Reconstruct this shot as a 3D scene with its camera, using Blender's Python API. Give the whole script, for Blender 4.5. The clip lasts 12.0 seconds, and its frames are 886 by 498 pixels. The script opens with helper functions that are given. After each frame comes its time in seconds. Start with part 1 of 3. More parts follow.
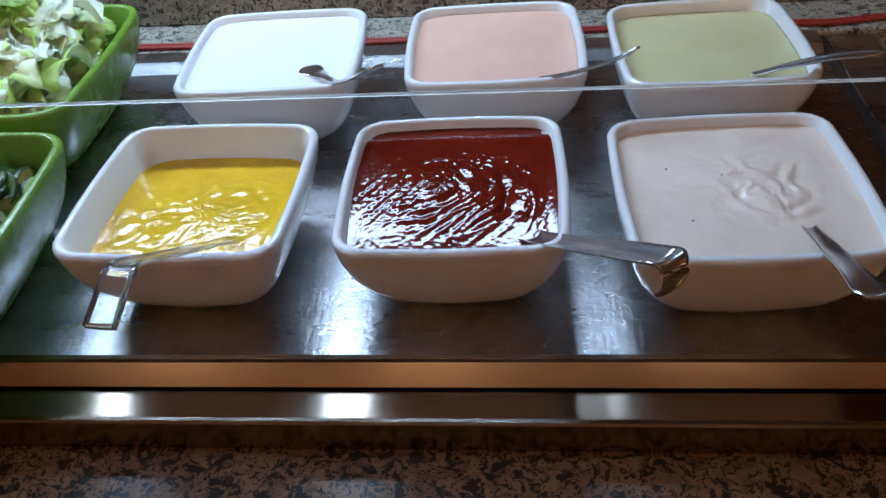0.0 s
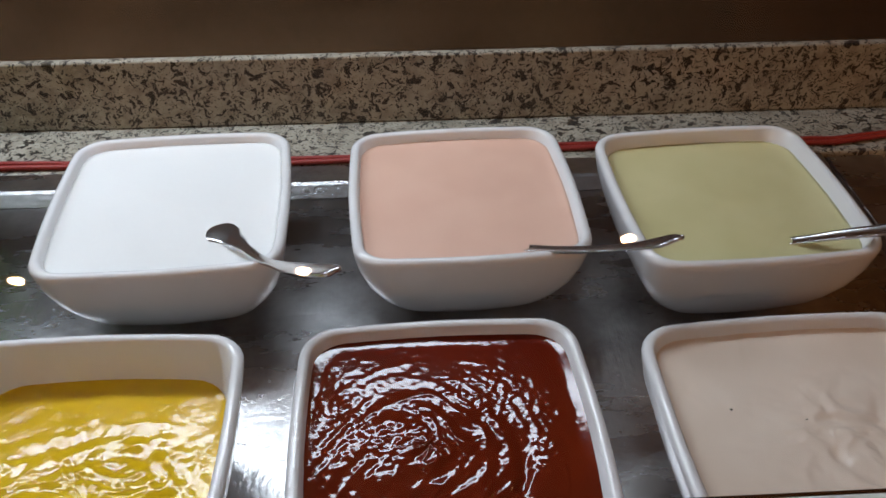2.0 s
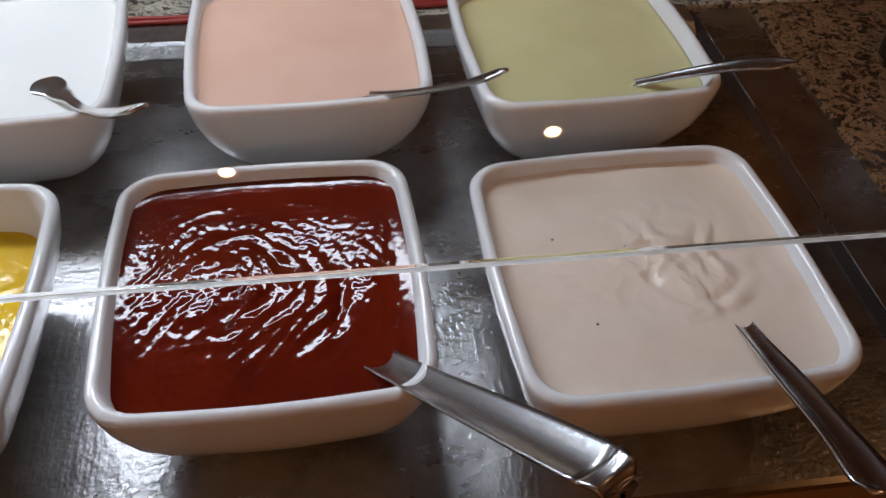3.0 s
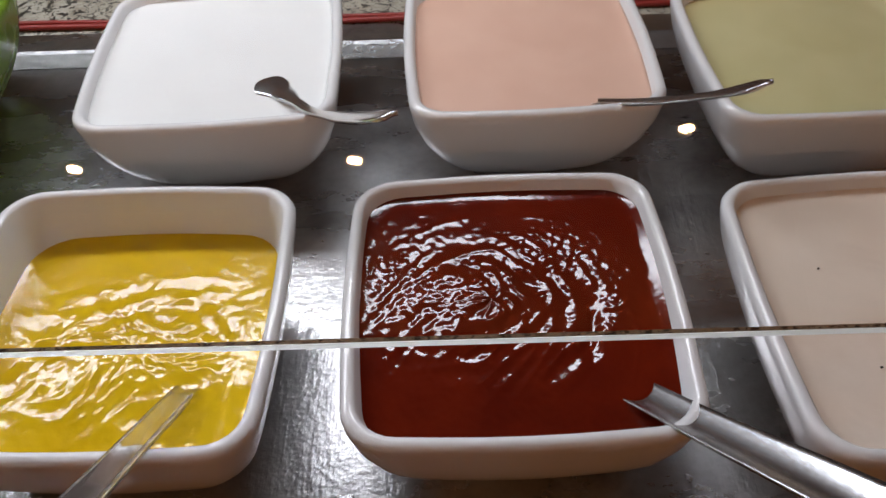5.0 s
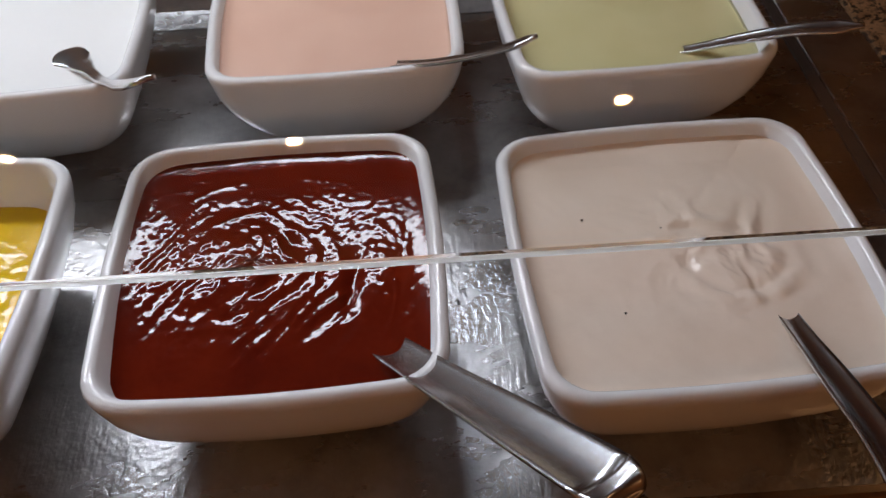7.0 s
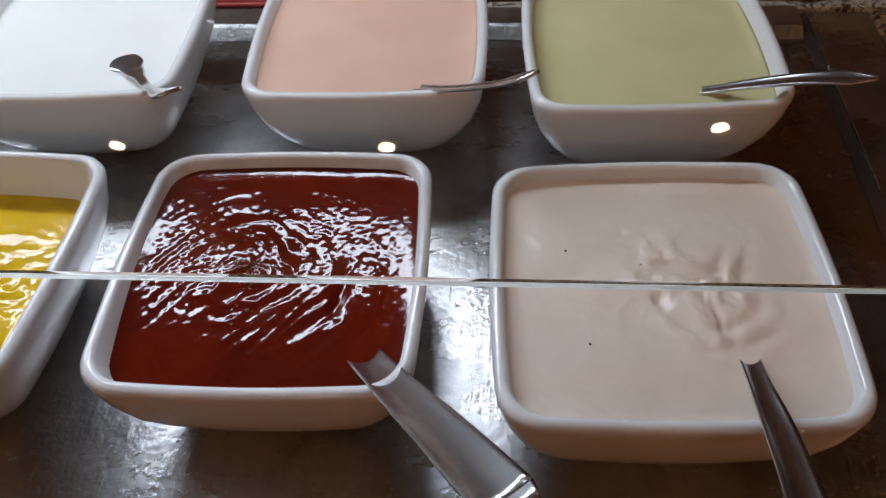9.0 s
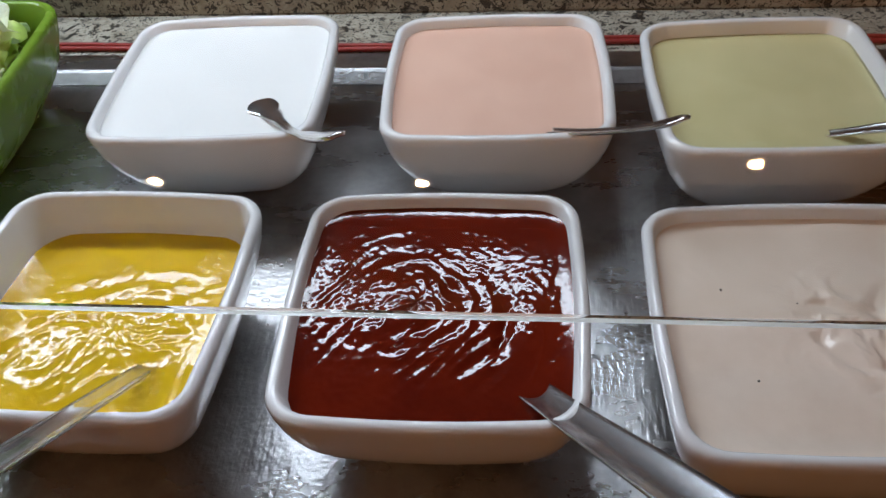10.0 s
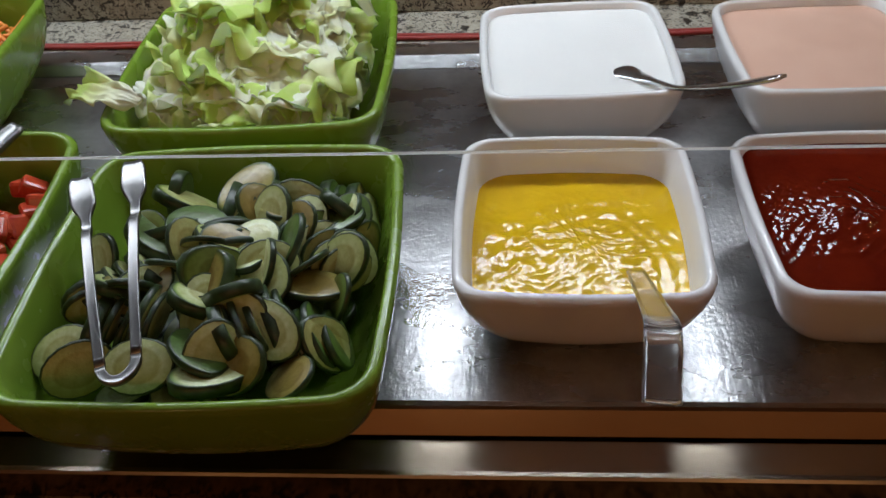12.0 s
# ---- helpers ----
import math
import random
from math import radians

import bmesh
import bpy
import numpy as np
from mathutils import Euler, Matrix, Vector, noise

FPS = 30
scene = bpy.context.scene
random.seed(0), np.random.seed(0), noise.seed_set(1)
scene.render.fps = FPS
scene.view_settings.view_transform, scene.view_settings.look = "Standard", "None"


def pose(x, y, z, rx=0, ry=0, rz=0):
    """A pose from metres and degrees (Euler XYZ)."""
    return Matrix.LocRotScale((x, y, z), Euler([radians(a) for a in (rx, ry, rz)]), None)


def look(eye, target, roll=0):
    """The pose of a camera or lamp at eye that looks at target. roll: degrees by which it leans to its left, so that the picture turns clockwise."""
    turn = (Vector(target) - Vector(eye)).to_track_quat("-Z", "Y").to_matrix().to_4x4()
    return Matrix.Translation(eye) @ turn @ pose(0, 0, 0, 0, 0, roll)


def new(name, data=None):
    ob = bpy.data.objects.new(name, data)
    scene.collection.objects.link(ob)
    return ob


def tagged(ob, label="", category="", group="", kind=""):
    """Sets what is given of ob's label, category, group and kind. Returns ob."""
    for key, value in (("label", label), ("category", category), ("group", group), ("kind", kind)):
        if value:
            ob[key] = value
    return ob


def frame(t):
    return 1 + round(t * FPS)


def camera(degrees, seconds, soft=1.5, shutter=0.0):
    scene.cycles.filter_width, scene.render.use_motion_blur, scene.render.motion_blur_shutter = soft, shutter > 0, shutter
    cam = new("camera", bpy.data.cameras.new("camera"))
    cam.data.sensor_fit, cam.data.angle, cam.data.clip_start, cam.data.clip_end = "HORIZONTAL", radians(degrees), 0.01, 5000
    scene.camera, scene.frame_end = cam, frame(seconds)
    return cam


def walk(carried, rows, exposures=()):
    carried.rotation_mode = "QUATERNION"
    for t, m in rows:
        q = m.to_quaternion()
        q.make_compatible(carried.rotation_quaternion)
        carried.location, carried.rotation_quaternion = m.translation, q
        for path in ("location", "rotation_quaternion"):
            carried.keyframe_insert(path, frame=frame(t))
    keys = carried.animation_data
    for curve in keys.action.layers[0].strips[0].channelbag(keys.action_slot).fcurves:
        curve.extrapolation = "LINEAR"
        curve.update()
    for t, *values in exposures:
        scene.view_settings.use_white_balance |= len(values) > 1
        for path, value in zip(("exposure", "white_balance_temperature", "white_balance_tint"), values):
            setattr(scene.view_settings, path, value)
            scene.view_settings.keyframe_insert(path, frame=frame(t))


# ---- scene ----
cam = camera(53.05, 12.0)
PATH = [
    (0.0, (0.0243, 0.1241, 1.2202), (-0.1228, 1.2941, 0.2930), -5.17),
    (0.5, (-0.0757, 0.2157, 1.2204), (-0.1055, 1.3647, 0.2566), -4.97),
    (1.0, (-0.1109, 0.2829, 1.2166), (-0.0549, 1.4528, 0.2794), -2.24),
    (1.5, (-0.0784, 0.3232, 1.2248), (-0.0287, 1.5153, 0.3157), -0.47),
    (2.0, (-0.0406, 0.3274, 1.2204), (0.0274, 1.5044, 0.2930), 0.01),
    (2.5, (0.0011, 0.3149, 1.2048), (0.1015, 1.4363, 0.2136), 0.15),
    (3.0, (0.0143, 0.3065, 1.1924), (0.1732, 1.3686, 0.1451), 1.84),
    (3.5, (0.0148, 0.3128, 1.1862), (0.0878, 1.3808, 0.1355), -0.77),
    (5.5, (-0.0570, 0.3368, 1.1867), (-0.0814, 1.3953, 0.1243), -2.64),
    (6.0, (-0.0467, 0.3338, 1.1816), (-0.0082, 1.3857, 0.1130), -1.20),
    (6.5, (0.0037, 0.3271, 1.1781), (0.0692, 1.3688, 0.1008), -2.10),
    (8.5, (0.0705, 0.3228, 1.1884), (-0.0526, 1.3470, 0.0995), -3.29),
    (9.0, (0.0864, 0.3136, 1.1945), (-0.0339, 1.3630, 0.1295), -3.77),
    (9.5, (0.0774, 0.3162, 1.2018), (-0.0638, 1.3671, 0.1408), -4.84),
    (10.0, (0.0231, 0.2999, 1.2091), (-0.1313, 1.3880, 0.1881), -4.65),
    (10.5, (-0.0734, 0.2725, 1.2114), (-0.1995, 1.3945, 0.2239), -3.79),
    (11.0, (-0.1504, 0.2265, 1.2245), (-0.2626, 1.3553, 0.2431), -4.15),
    (11.5, (-0.1893, 0.1976, 1.2281), (-0.2906, 1.3200, 0.2381), -5.33),
    (12.0, (-0.2301, 0.1763, 1.2330), (-0.3444, 1.3090, 0.2563), -4.16),
]
EXPOSURES = [(0.0, 0.31, 5350, 10), (0.5, -0.02, 5650, 10), (1.0, -0.08, 6330, 12), (1.5, -0.12, 6840, 16), (2.5, -0.13, 6740, 18), (3.5, 0.10, 7040, 21),
             (5.5, -0.18, 7340, 23), (6.5, -0.11, 7240, 23), (8.5, -0.05, 6740, 18), (10.0, -0.01, 6640, 16), (11.0, -0.11, 6840, 15), (12.0, -0.13, 6940, 17)]
walk(cam, [(t, look(eye, target, roll)) for t, eye, target, roll in PATH], EXPOSURES)

# ---- heights and lines of the bar ----
STEEL = 0.8465         # steel top
RIM = 0.9115           # rims of the bowls
GLASS = 1.0424         # glass shelf
FRONT, BACK = 0.4915, 0.866
CEIL = 2.80
PANE_TILT = 57.0

# ---- world and lamps ----
world = bpy.data.worlds.new("room_dark")
scene.world = world
world.use_nodes = True
world.node_tree.nodes["Background"].inputs[0].default_value = (0.05, 0.035, 0.025, 1)
world.node_tree.nodes["Background"].inputs[1].default_value = 0.3


def area_lamp(name, place, target, sx, sy, watts, colour, shape="RECTANGLE", spread=180):
    data = bpy.data.lights.new(name, "AREA")
    data.shape, data.size, data.size_y = shape, sx, sy
    data.energy, data.color, data.spread = watts, colour, radians(spread)
    ob = new(name, data)
    ob.matrix_world = look(place, target)
    return ob


# the last lamp is an added fill, placed to warm the right side
SPOTS = [(-1.67, -2.75, 2.72), (-0.469, -2.75, 2.72), (0.895, -2.56, 2.72), (0.98, 0.75, 1.98)]
for place, watts, size in zip(SPOTS, (6.6, 6.6, 6.6, 0.62), (0.066, 0.066, 0.066, 0.024)):
    area_lamp("downlight_bulb", (place[0], place[1], place[2] - 0.003), (place[0], place[1] + 0.25, 0.0), size, size, watts, (1.0, 0.56, 0.25), "DISK")
STRIP = (-0.48, 0.945, 1.33)
area_lamp("strip_lamp", (STRIP[0], STRIP[1], STRIP[2] - 0.004), (STRIP[0], STRIP[1] - 0.20, 0.9), 1.05, 0.085, 5.7, (0.72, 0.87, 1.0))


# ---- materials ----
def material(name, colour=(0.5, 0.5, 0.5), rough=0.5, metal=0.0, **more):
    m = bpy.data.materials.new(name)
    m.use_nodes = True
    b = m.node_tree.nodes["Principled BSDF"]
    b.inputs["Base Color"].default_value = (*colour, 1)
    b.inputs["Roughness"].default_value = rough
    b.inputs["Metallic"].default_value = metal
    for key, value in more.items():
        b.inputs[key.replace("_", " ")].default_value = value
    return m


def node(m, kind, **props):
    n = m.node_tree.nodes.new(kind)
    for key, value in props.items():
        if key in n.inputs:
            n.inputs[key].default_value = value
    return n


def wire(m, a, out, b, inp):
    m.node_tree.links.new(a.outputs[out], b.inputs[inp])


def noise_node(m, scale, detail=4.0, rough=0.55, coord="Object", stretch=(1, 1, 1)):
    tc = m.node_tree.nodes.new("ShaderNodeTexCoord")
    mp = m.node_tree.nodes.new("ShaderNodeMapping")
    mp.inputs["Scale"].default_value = stretch
    n = m.node_tree.nodes.new("ShaderNodeTexNoise")
    n.inputs["Scale"].default_value, n.inputs["Detail"].default_value, n.inputs["Roughness"].default_value = scale, detail, rough
    wire(m, tc, coord, mp, "Vector")
    wire(m, mp, "Vector", n, "Vector")
    return n


def ramp(m, src, out, stops):
    r = m.node_tree.nodes.new("ShaderNodeValToRGB")
    el = r.color_ramp.elements
    while len(el) < len(stops):
        el.new(0.5)
    for e, (p, c) in zip(el, stops):
        e.position, e.color = p, (*c, 1) if len(c) == 3 else c
    wire(m, src, out, r, "Fac")
    return r


def add_bump(m, src, out, strength, distance):
    b = m.node_tree.nodes.new("ShaderNodeBump")
    b.inputs["Strength"].default_value, b.inputs["Distance"].default_value = strength, distance
    wire(m, src, out, b, "Height")
    p = m.node_tree.nodes["Principled BSDF"]
    if p.inputs["Normal"].is_linked:
        old = p.inputs["Normal"].links[0].from_node
        wire(m, old, "Normal", b, "Normal")
    wire(m, b, "Normal", p, "Normal")
    return b


def pbsdf(m):
    return m.node_tree.nodes["Principled BSDF"]


def grey(v):
    return (v, v, v)


def steel_material():
    m = material("brushed_steel", (0.55, 0.55, 0.54), 0.25, 1.0)
    smear = noise_node(m, 9.0, 6.0, 0.65, "Object", (1.0, 2.2, 1.0))
    r = ramp(m, smear, "Fac", [(0.3, grey(0.21)), (0.75, grey(0.38))])
    wire(m, r, "Color", pbsdf(m), "Roughness")
    tone = noise_node(m, 22.0, 8.0, 0.7)
    c = ramp(m, tone, "Fac", [(0.3, (0.24, 0.235, 0.23)), (0.5, (0.40, 0.395, 0.39)), (0.75, (0.56, 0.56, 0.56))])
    wire(m, c, "Color", pbsdf(m), "Base Color")
    fine = noise_node(m, 260.0, 3.0, 0.6, "Object", (1.0, 0.35, 1.0))
    add_bump(m, fine, "Fac", 0.22, 0.001)
    wave = noise_node(m, 30.0, 3.0, 0.5)
    add_bump(m, wave, "Fac", 0.12, 0.002)
    scratch = noise_node(m, 150.0, 5.0, 0.75, "Object", (0.5, 1.0, 1.0))
    add_bump(m, scratch, "Fac", 0.20, 0.001)
    lines = noise_node(m, 420.0, 2.0, 0.6, "Object", (1.0, 0.06, 1.0))
    add_bump(m, lines, "Fac", 0.22, 0.0006)
    dimples = noise_node(m, 330.0, 1.0, 0.5)
    add_bump(m, dimples, "Fac", 0.22, 0.0010)
    return m


def granite_material(name, base, light, dark, speck=0.5):
    m = material(name, base, 0.32)
    big = noise_node(m, 42.0, 5.0, 0.6)
    c = ramp(m, big, "Fac", [(0.3, base), (0.5, light), (0.62, base), (0.75, [v * 1.15 for v in light])])
    tc = m.node_tree.nodes.new("ShaderNodeTexCoord")
    warp = noise_node(m, 60.0, 3.0)
    mixv = m.node_tree.nodes.new("ShaderNodeMix")
    mixv.data_type = "VECTOR"
    mixv.inputs["Factor"].default_value = 0.03
    wire(m, tc, "Object", mixv, "A")
    wire(m, warp, "Color", mixv, "B")
    layers = c
    for k, (scale, lo, hi) in enumerate([(190.0, 0.585, 0.625), (100.0, 0.62, 0.66), (360.0, 0.58, 0.65)]):
        v = m.node_tree.nodes.new("ShaderNodeTexNoise")
        v.inputs["Scale"].default_value, v.inputs["Detail"].default_value = scale, 1.5
        wire(m, mixv, "Result", v, "Vector")
        f = ramp(m, v, "Fac", [(lo - 0.06 * speck, grey(0)), (hi - 0.06 * speck, grey(1))])
        mix = m.node_tree.nodes.new("ShaderNodeMix")
        mix.data_type = "RGBA"
        wire(m, f, "Color", mix, "Factor")
        wire(m, layers, "Color" if k == 0 else "Result", mix, "A") if k == 0 else m.node_tree.links.new(layers.outputs[2], mix.inputs[6])
        if k == 0:
            m.node_tree.links.new(layers.outputs["Color"], mix.inputs[6])
        mix.inputs[7].default_value = (*(dark if k != 2 else [v_ * 1.8 for v_ in dark]), 1)
        layers = mix
    m.node_tree.links.new(layers.outputs[2], pbsdf(m).inputs["Base Color"])
    return m


def ceramic(name, colour, rough=0.18):
    m = material(name, colour, rough)
    n = noise_node(m, 14.0, 4.0)
    c = ramp(m, n, "Fac", [(0.3, [v * 0.93 for v in colour]), (0.7, colour)])
    wire(m, c, "Color", pbsdf(m), "Base Color")
    f = noise_node(m, 40.0, 3.0)
    r = ramp(m, f, "Fac", [(0.3, grey(rough * 0.8)), (0.75, grey(rough * 1.6))])
    wire(m, r, "Color", pbsdf(m), "Roughness")
    add_bump(m, noise_node(m, 55.0, 2.0), "Fac", 0.05, 0.001)
    return m


def sauce_material(name, dark, light, rough, bump, scale=70.0, sss=0.0):
    m = material(name, light, rough)
    n = noise_node(m, 26.0, 5.0, 0.6)
    c = ramp(m, n, "Fac", [(0.3, dark), (0.7, light)])
    wire(m, c, "Color", pbsdf(m), "Base Color")
    add_bump(m, noise_node(m, scale, 4.0, 0.6), "Fac", bump, 0.004)
    if sss:
        pbsdf(m).inputs["Subsurface Weight"].default_value = sss
        pbsdf(m).inputs["Subsurface Radius"].default_value = (0.01, 0.006, 0.004)
        pbsdf(m).inputs["Subsurface Scale"].default_value = 0.5
    return m


STEEL_M = steel_material()
# brown base colour stands in for warm reflections of the room
LIP_M = material("warm_tinted_edge_steel", (0.36, 0.29, 0.22), 0.26, 1.0)
add_bump(LIP_M, noise_node(LIP_M, 40.0, 4.0, 0.6, "Object", (0.25, 1.0, 1.0)), "Fac", 0.05, 0.001)
wire(LIP_M, ramp(LIP_M, noise_node(LIP_M, 14.0, 5.0, 0.6, "Object", (0.4, 1.0, 1.0)), "Fac", [(0.3, grey(0.15)), (0.75, grey(0.27))]), "Color", pbsdf(LIP_M), "Roughness")
CUTLERY = material("polished_cutlery_steel", (0.74, 0.73, 0.72), 0.22, 1.0)
add_bump(CUTLERY, noise_node(CUTLERY, 120.0, 3.0), "Fac", 0.04, 0.001)
LADLE_M = material("satin_ladle_steel", (0.60, 0.60, 0.60), 0.26, 1.0)
add_bump(LADLE_M, noise_node(LADLE_M, 300.0, 3.0, 0.6, "Object", (1, 1, 0.1)), "Fac", 0.08, 0.001)
GRANITE_GREY = granite_material("speckled_granite", (0.28, 0.245, 0.19), (0.44, 0.405, 0.33), (0.028, 0.025, 0.021), 0.05)
GRANITE_BROWN = granite_material("brown_granite", (0.150, 0.078, 0.036), (0.28, 0.155, 0.078), (0.012, 0.008, 0.006), 0.35)
WHITE = ceramic("white_glazed_melamine", (0.77, 0.77, 0.77), 0.15)
GREEN = ceramic("lime_green_melamine", (0.165, 0.285, 0.028), 0.22)
MUSTARD = sauce_material("mustard", (0.64, 0.38, 0.008), (0.78, 0.49, 0.012), 0.13, 0.10, 90.0)
KETCHUP = sauce_material("ketchup", (0.098, 0.0075, 0.003), (0.155, 0.0135, 0.004), 0.085, 0.03, 160.0)
PINKISH = sauce_material("pale_pink_dressing", (0.78, 0.64, 0.52), (0.86, 0.73, 0.61), 0.24, 0.10, 40.0)
YOGHURT = sauce_material("white_yoghurt_dressing", (0.80, 0.80, 0.78), (0.86, 0.86, 0.84), 0.30, 0.05, 30.0)
SALMON = sauce_material("salmon_pink_dressing", (0.72, 0.44, 0.33), (0.80, 0.52, 0.40), 0.32, 0.05, 30.0)
PALEGREEN = sauce_material("pale_green_dressing", (0.60, 0.55, 0.28), (0.68, 0.63, 0.35), 0.32, 0.05, 30.0)
SPECK = material("herb_speck", (0.03, 0.03, 0.015), 0.6)
CLEAR = material("clear_plastic", (0.95, 0.97, 0.97), 0.07, 0.0, Transmission_Weight=0.95, IOR=1.38)
PANE = material("clear_glass", (0.98, 1.0, 0.99), 0.0, 0.0, Transmission_Weight=1.0, IOR=1.45)
PANE_EDGE = material("ground_glass_edge", (0.86, 0.90, 0.88), 0.5, 0.0, Transmission_Weight=0.75, IOR=1.3)
RED_CABLE = material("red_cable_sleeve", (0.30, 0.025, 0.018), 0.45)
WALLPAINT = material("warm_wall_paint", (0.50, 0.30, 0.16), 0.7)
CEILING_M = material("ceiling_paint", (0.50, 0.36, 0.24), 0.8)
FLOOR_M = material("floor_tiles", (0.36, 0.26, 0.17), 0.4)
DARKWOOD = material("dark_stained_wood", (0.045, 0.022, 0.011), 0.22)
wg = noise_node(DARKWOOD, 9.0, 6.0, 0.6, "Object", (6.0, 6.0, 0.5))
wire(DARKWOOD, ramp(DARKWOOD, wg, "Fac", [(0.3, (0.02, 0.010, 0.006)), (0.7, (0.075, 0.036, 0.016))]), "Color", pbsdf(DARKWOOD), "Base Color")
# tone differs per board, which gives the shelf its reflected streaks
oi_ = DARKWOOD.node_tree.nodes.new("ShaderNodeObjectInfo")
mx_ = DARKWOOD.node_tree.nodes.new("ShaderNodeMix")
mx_.data_type, mx_.blend_type = "RGBA", "MULTIPLY"
mx_.inputs[0].default_value = 1.0
DARKWOOD.node_tree.links.new(pbsdf(DARKWOOD).inputs["Base Color"].links[0].from_socket, mx_.inputs[6])
DARKWOOD.node_tree.links.new(ramp(DARKWOOD, oi_, "Random", [(0.0, (0.6, 0.55, 0.5)), (0.6, (1.6, 1.3, 1.0)), (1.0, (3.4, 2.9, 2.2))]).outputs["Color"], mx_.inputs[7])
DARKWOOD.node_tree.links.new(mx_.outputs[2], pbsdf(DARKWOOD).inputs["Base Color"])
SHELF_M = material("polished_dark_shelf", (0.030, 0.017, 0.010), 0.14)
wire(SHELF_M, ramp(SHELF_M, noise_node(SHELF_M, 8.0, 5.0), "Fac", [(0.3, (0.034, 0.019, 0.010)), (0.7, (0.066, 0.037, 0.019))]), "Color", pbsdf(SHELF_M), "Base Color")
BLACK = material("black_plastic", (0.012, 0.012, 0.012), 0.35)
LAMP_RING = material("lamp_trim", (0.6, 0.58, 0.55), 0.35, 0.6)
GAP = material("dark_groove", (0.02, 0.016, 0.013), 0.6)
for m_ in (WALLPAINT, CEILING_M, FLOOR_M):
    c_ = tuple(pbsdf(m_).inputs["Base Color"].default_value)[:3]
    wire(m_, ramp(m_, noise_node(m_, 3.0, 5.0), "Fac", [(0.3, [v * 0.8 for v in c_]), (0.7, c_)]), "Color", pbsdf(m_), "Base Color")


# ---- mesh helpers ----
def mesh_from(name, verts, faces, mat, smooth=True):
    me = bpy.data.meshes.new(name)
    me.from_pydata([tuple(v) for v in verts], [], faces)
    me.materials.append(mat)
    if smooth:
        me.polygons.foreach_set("use_smooth", [True] * len(me.polygons))
    me.update()
    return me


def thing(name, me, label, category, group="", kind="", at=None):
    ob = new(name, me)
    if at is not None:
        ob.matrix_basis = at
    return tagged(ob, label, category, group, kind)


def part(name, me, parent, label=""):
    ob = new(name, me)
    ob.parent = parent
    return tagged(ob, label)


def box_mesh(name, lo, hi, mat, bevel=0.0):
    bm = bmesh.new()
    bmesh.ops.create_cube(bm, size=1)
    size, mid = Vector(hi) - Vector(lo), (Vector(hi) + Vector(lo)) / 2
    for v in bm.verts:
        v.co = Vector((v.co.x * size.x, v.co.y * size.y, v.co.z * size.z)) + mid
    if bevel:
        bmesh.ops.bevel(bm, geom=bm.edges[:], offset=bevel, segments=2, affect="EDGES", profile=0.5)
    me = bpy.data.meshes.new(name)
    bm.to_mesh(me)
    bm.free()
    me.materials.append(mat)
    return me


def ring(hx, hy, r, z, n=6, bow=0.0):
    """Loop of a rounded rectangle; bow: how far its sides swell."""
    r = min(r, hx * 0.999, hy * 0.999)
    pts = []
    for k, (cx, cy) in enumerate([(1, 1), (-1, 1), (-1, -1), (1, -1)]):
        ox, oy = cx * (hx - r), cy * (hy - r)
        for i in range(n + 1):
            a = radians(90 * k + 90 * i / n)
            pts.append((ox + r * math.cos(a), oy + r * math.sin(a)))
        nx, ny = [(-1, 1), (-1, -1), (1, -1), (1, 1)][k]
        ex, ey = nx * (hx - r), ny * (hy - r)
        last = pts[-1]
        nxt = [(ex, ey + r), (ex - r, ey), (ex, ey - r), (ex + r, ey)][k]
        for i in range(1, 6):
            f = i / 6
            swell = bow * math.sin(math.pi * f)
            px, py = last[0] + (nxt[0] - last[0]) * f, last[1] + (nxt[1] - last[1]) * f
            d = [(0, 1), (-1, 0), (0, -1), (1, 0)][k]
            pts.append((px + d[0] * swell, py + d[1] * swell))
    return [(x, y, z) for x, y in pts]


def loft(loops, cap_first=False, cap_last=False):
    verts, faces, n = [], [], len(loops[0])
    for lp in loops:
        verts += lp
    for a in range(len(loops) - 1):
        for i in range(n):
            j = (i + 1) % n
            faces.append((a * n + i, a * n + j, (a + 1) * n + j, (a + 1) * n + i))
    if cap_first:
        faces.append(tuple(range(n - 1, -1, -1)))
    if cap_last:
        faces.append(tuple(range((len(loops) - 1) * n, len(loops) * n)))
    return verts, faces


def tube(points, radius, n=10, flat=1.0):
    """A round or flattened rod along points; radius may be one per point."""
    pts = [Vector(p) for p in points]
    rad = radius if isinstance(radius, (list, tuple)) else [radius] * len(pts)
    loops = []
    for i, p in enumerate(pts):
        d = (pts[min(i + 1, len(pts) - 1)] - pts[max(i - 1, 0)]).normalized()
        side = d.cross(Vector((0, 0, 1)))
        side = side.normalized() if side.length > 1e-4 else Vector((1, 0, 0))
        up = side.cross(d).normalized()
        loops.append([tuple(p + side * rad[i] * math.cos(2 * math.pi * k / n) + up * rad[i] * flat * math.sin(2 * math.pi * k / n)) for k in range(n)])
    return loft(loops, True, True)


def curve_points(ctrl, n=24):
    """Smooth line through the points (Catmull-Rom)."""
    c = [Vector(p) for p in ctrl]
    c = [2 * c[0] - c[1]] + c + [2 * c[-1] - c[-2]]
    out = []
    for i in range(1, len(c) - 2):
        for k in range(n):
            t = k / n
            p0, p1, p2, p3 = c[i - 1], c[i], c[i + 1], c[i + 2]
            out.append(0.5 * (2 * p1 + (p2 - p0) * t + (2 * p0 - 5 * p1 + 4 * p2 - p3) * t * t + (3 * p1 - p0 - 3 * p2 + p3) * t ** 3))
    return out + [c[-2]]


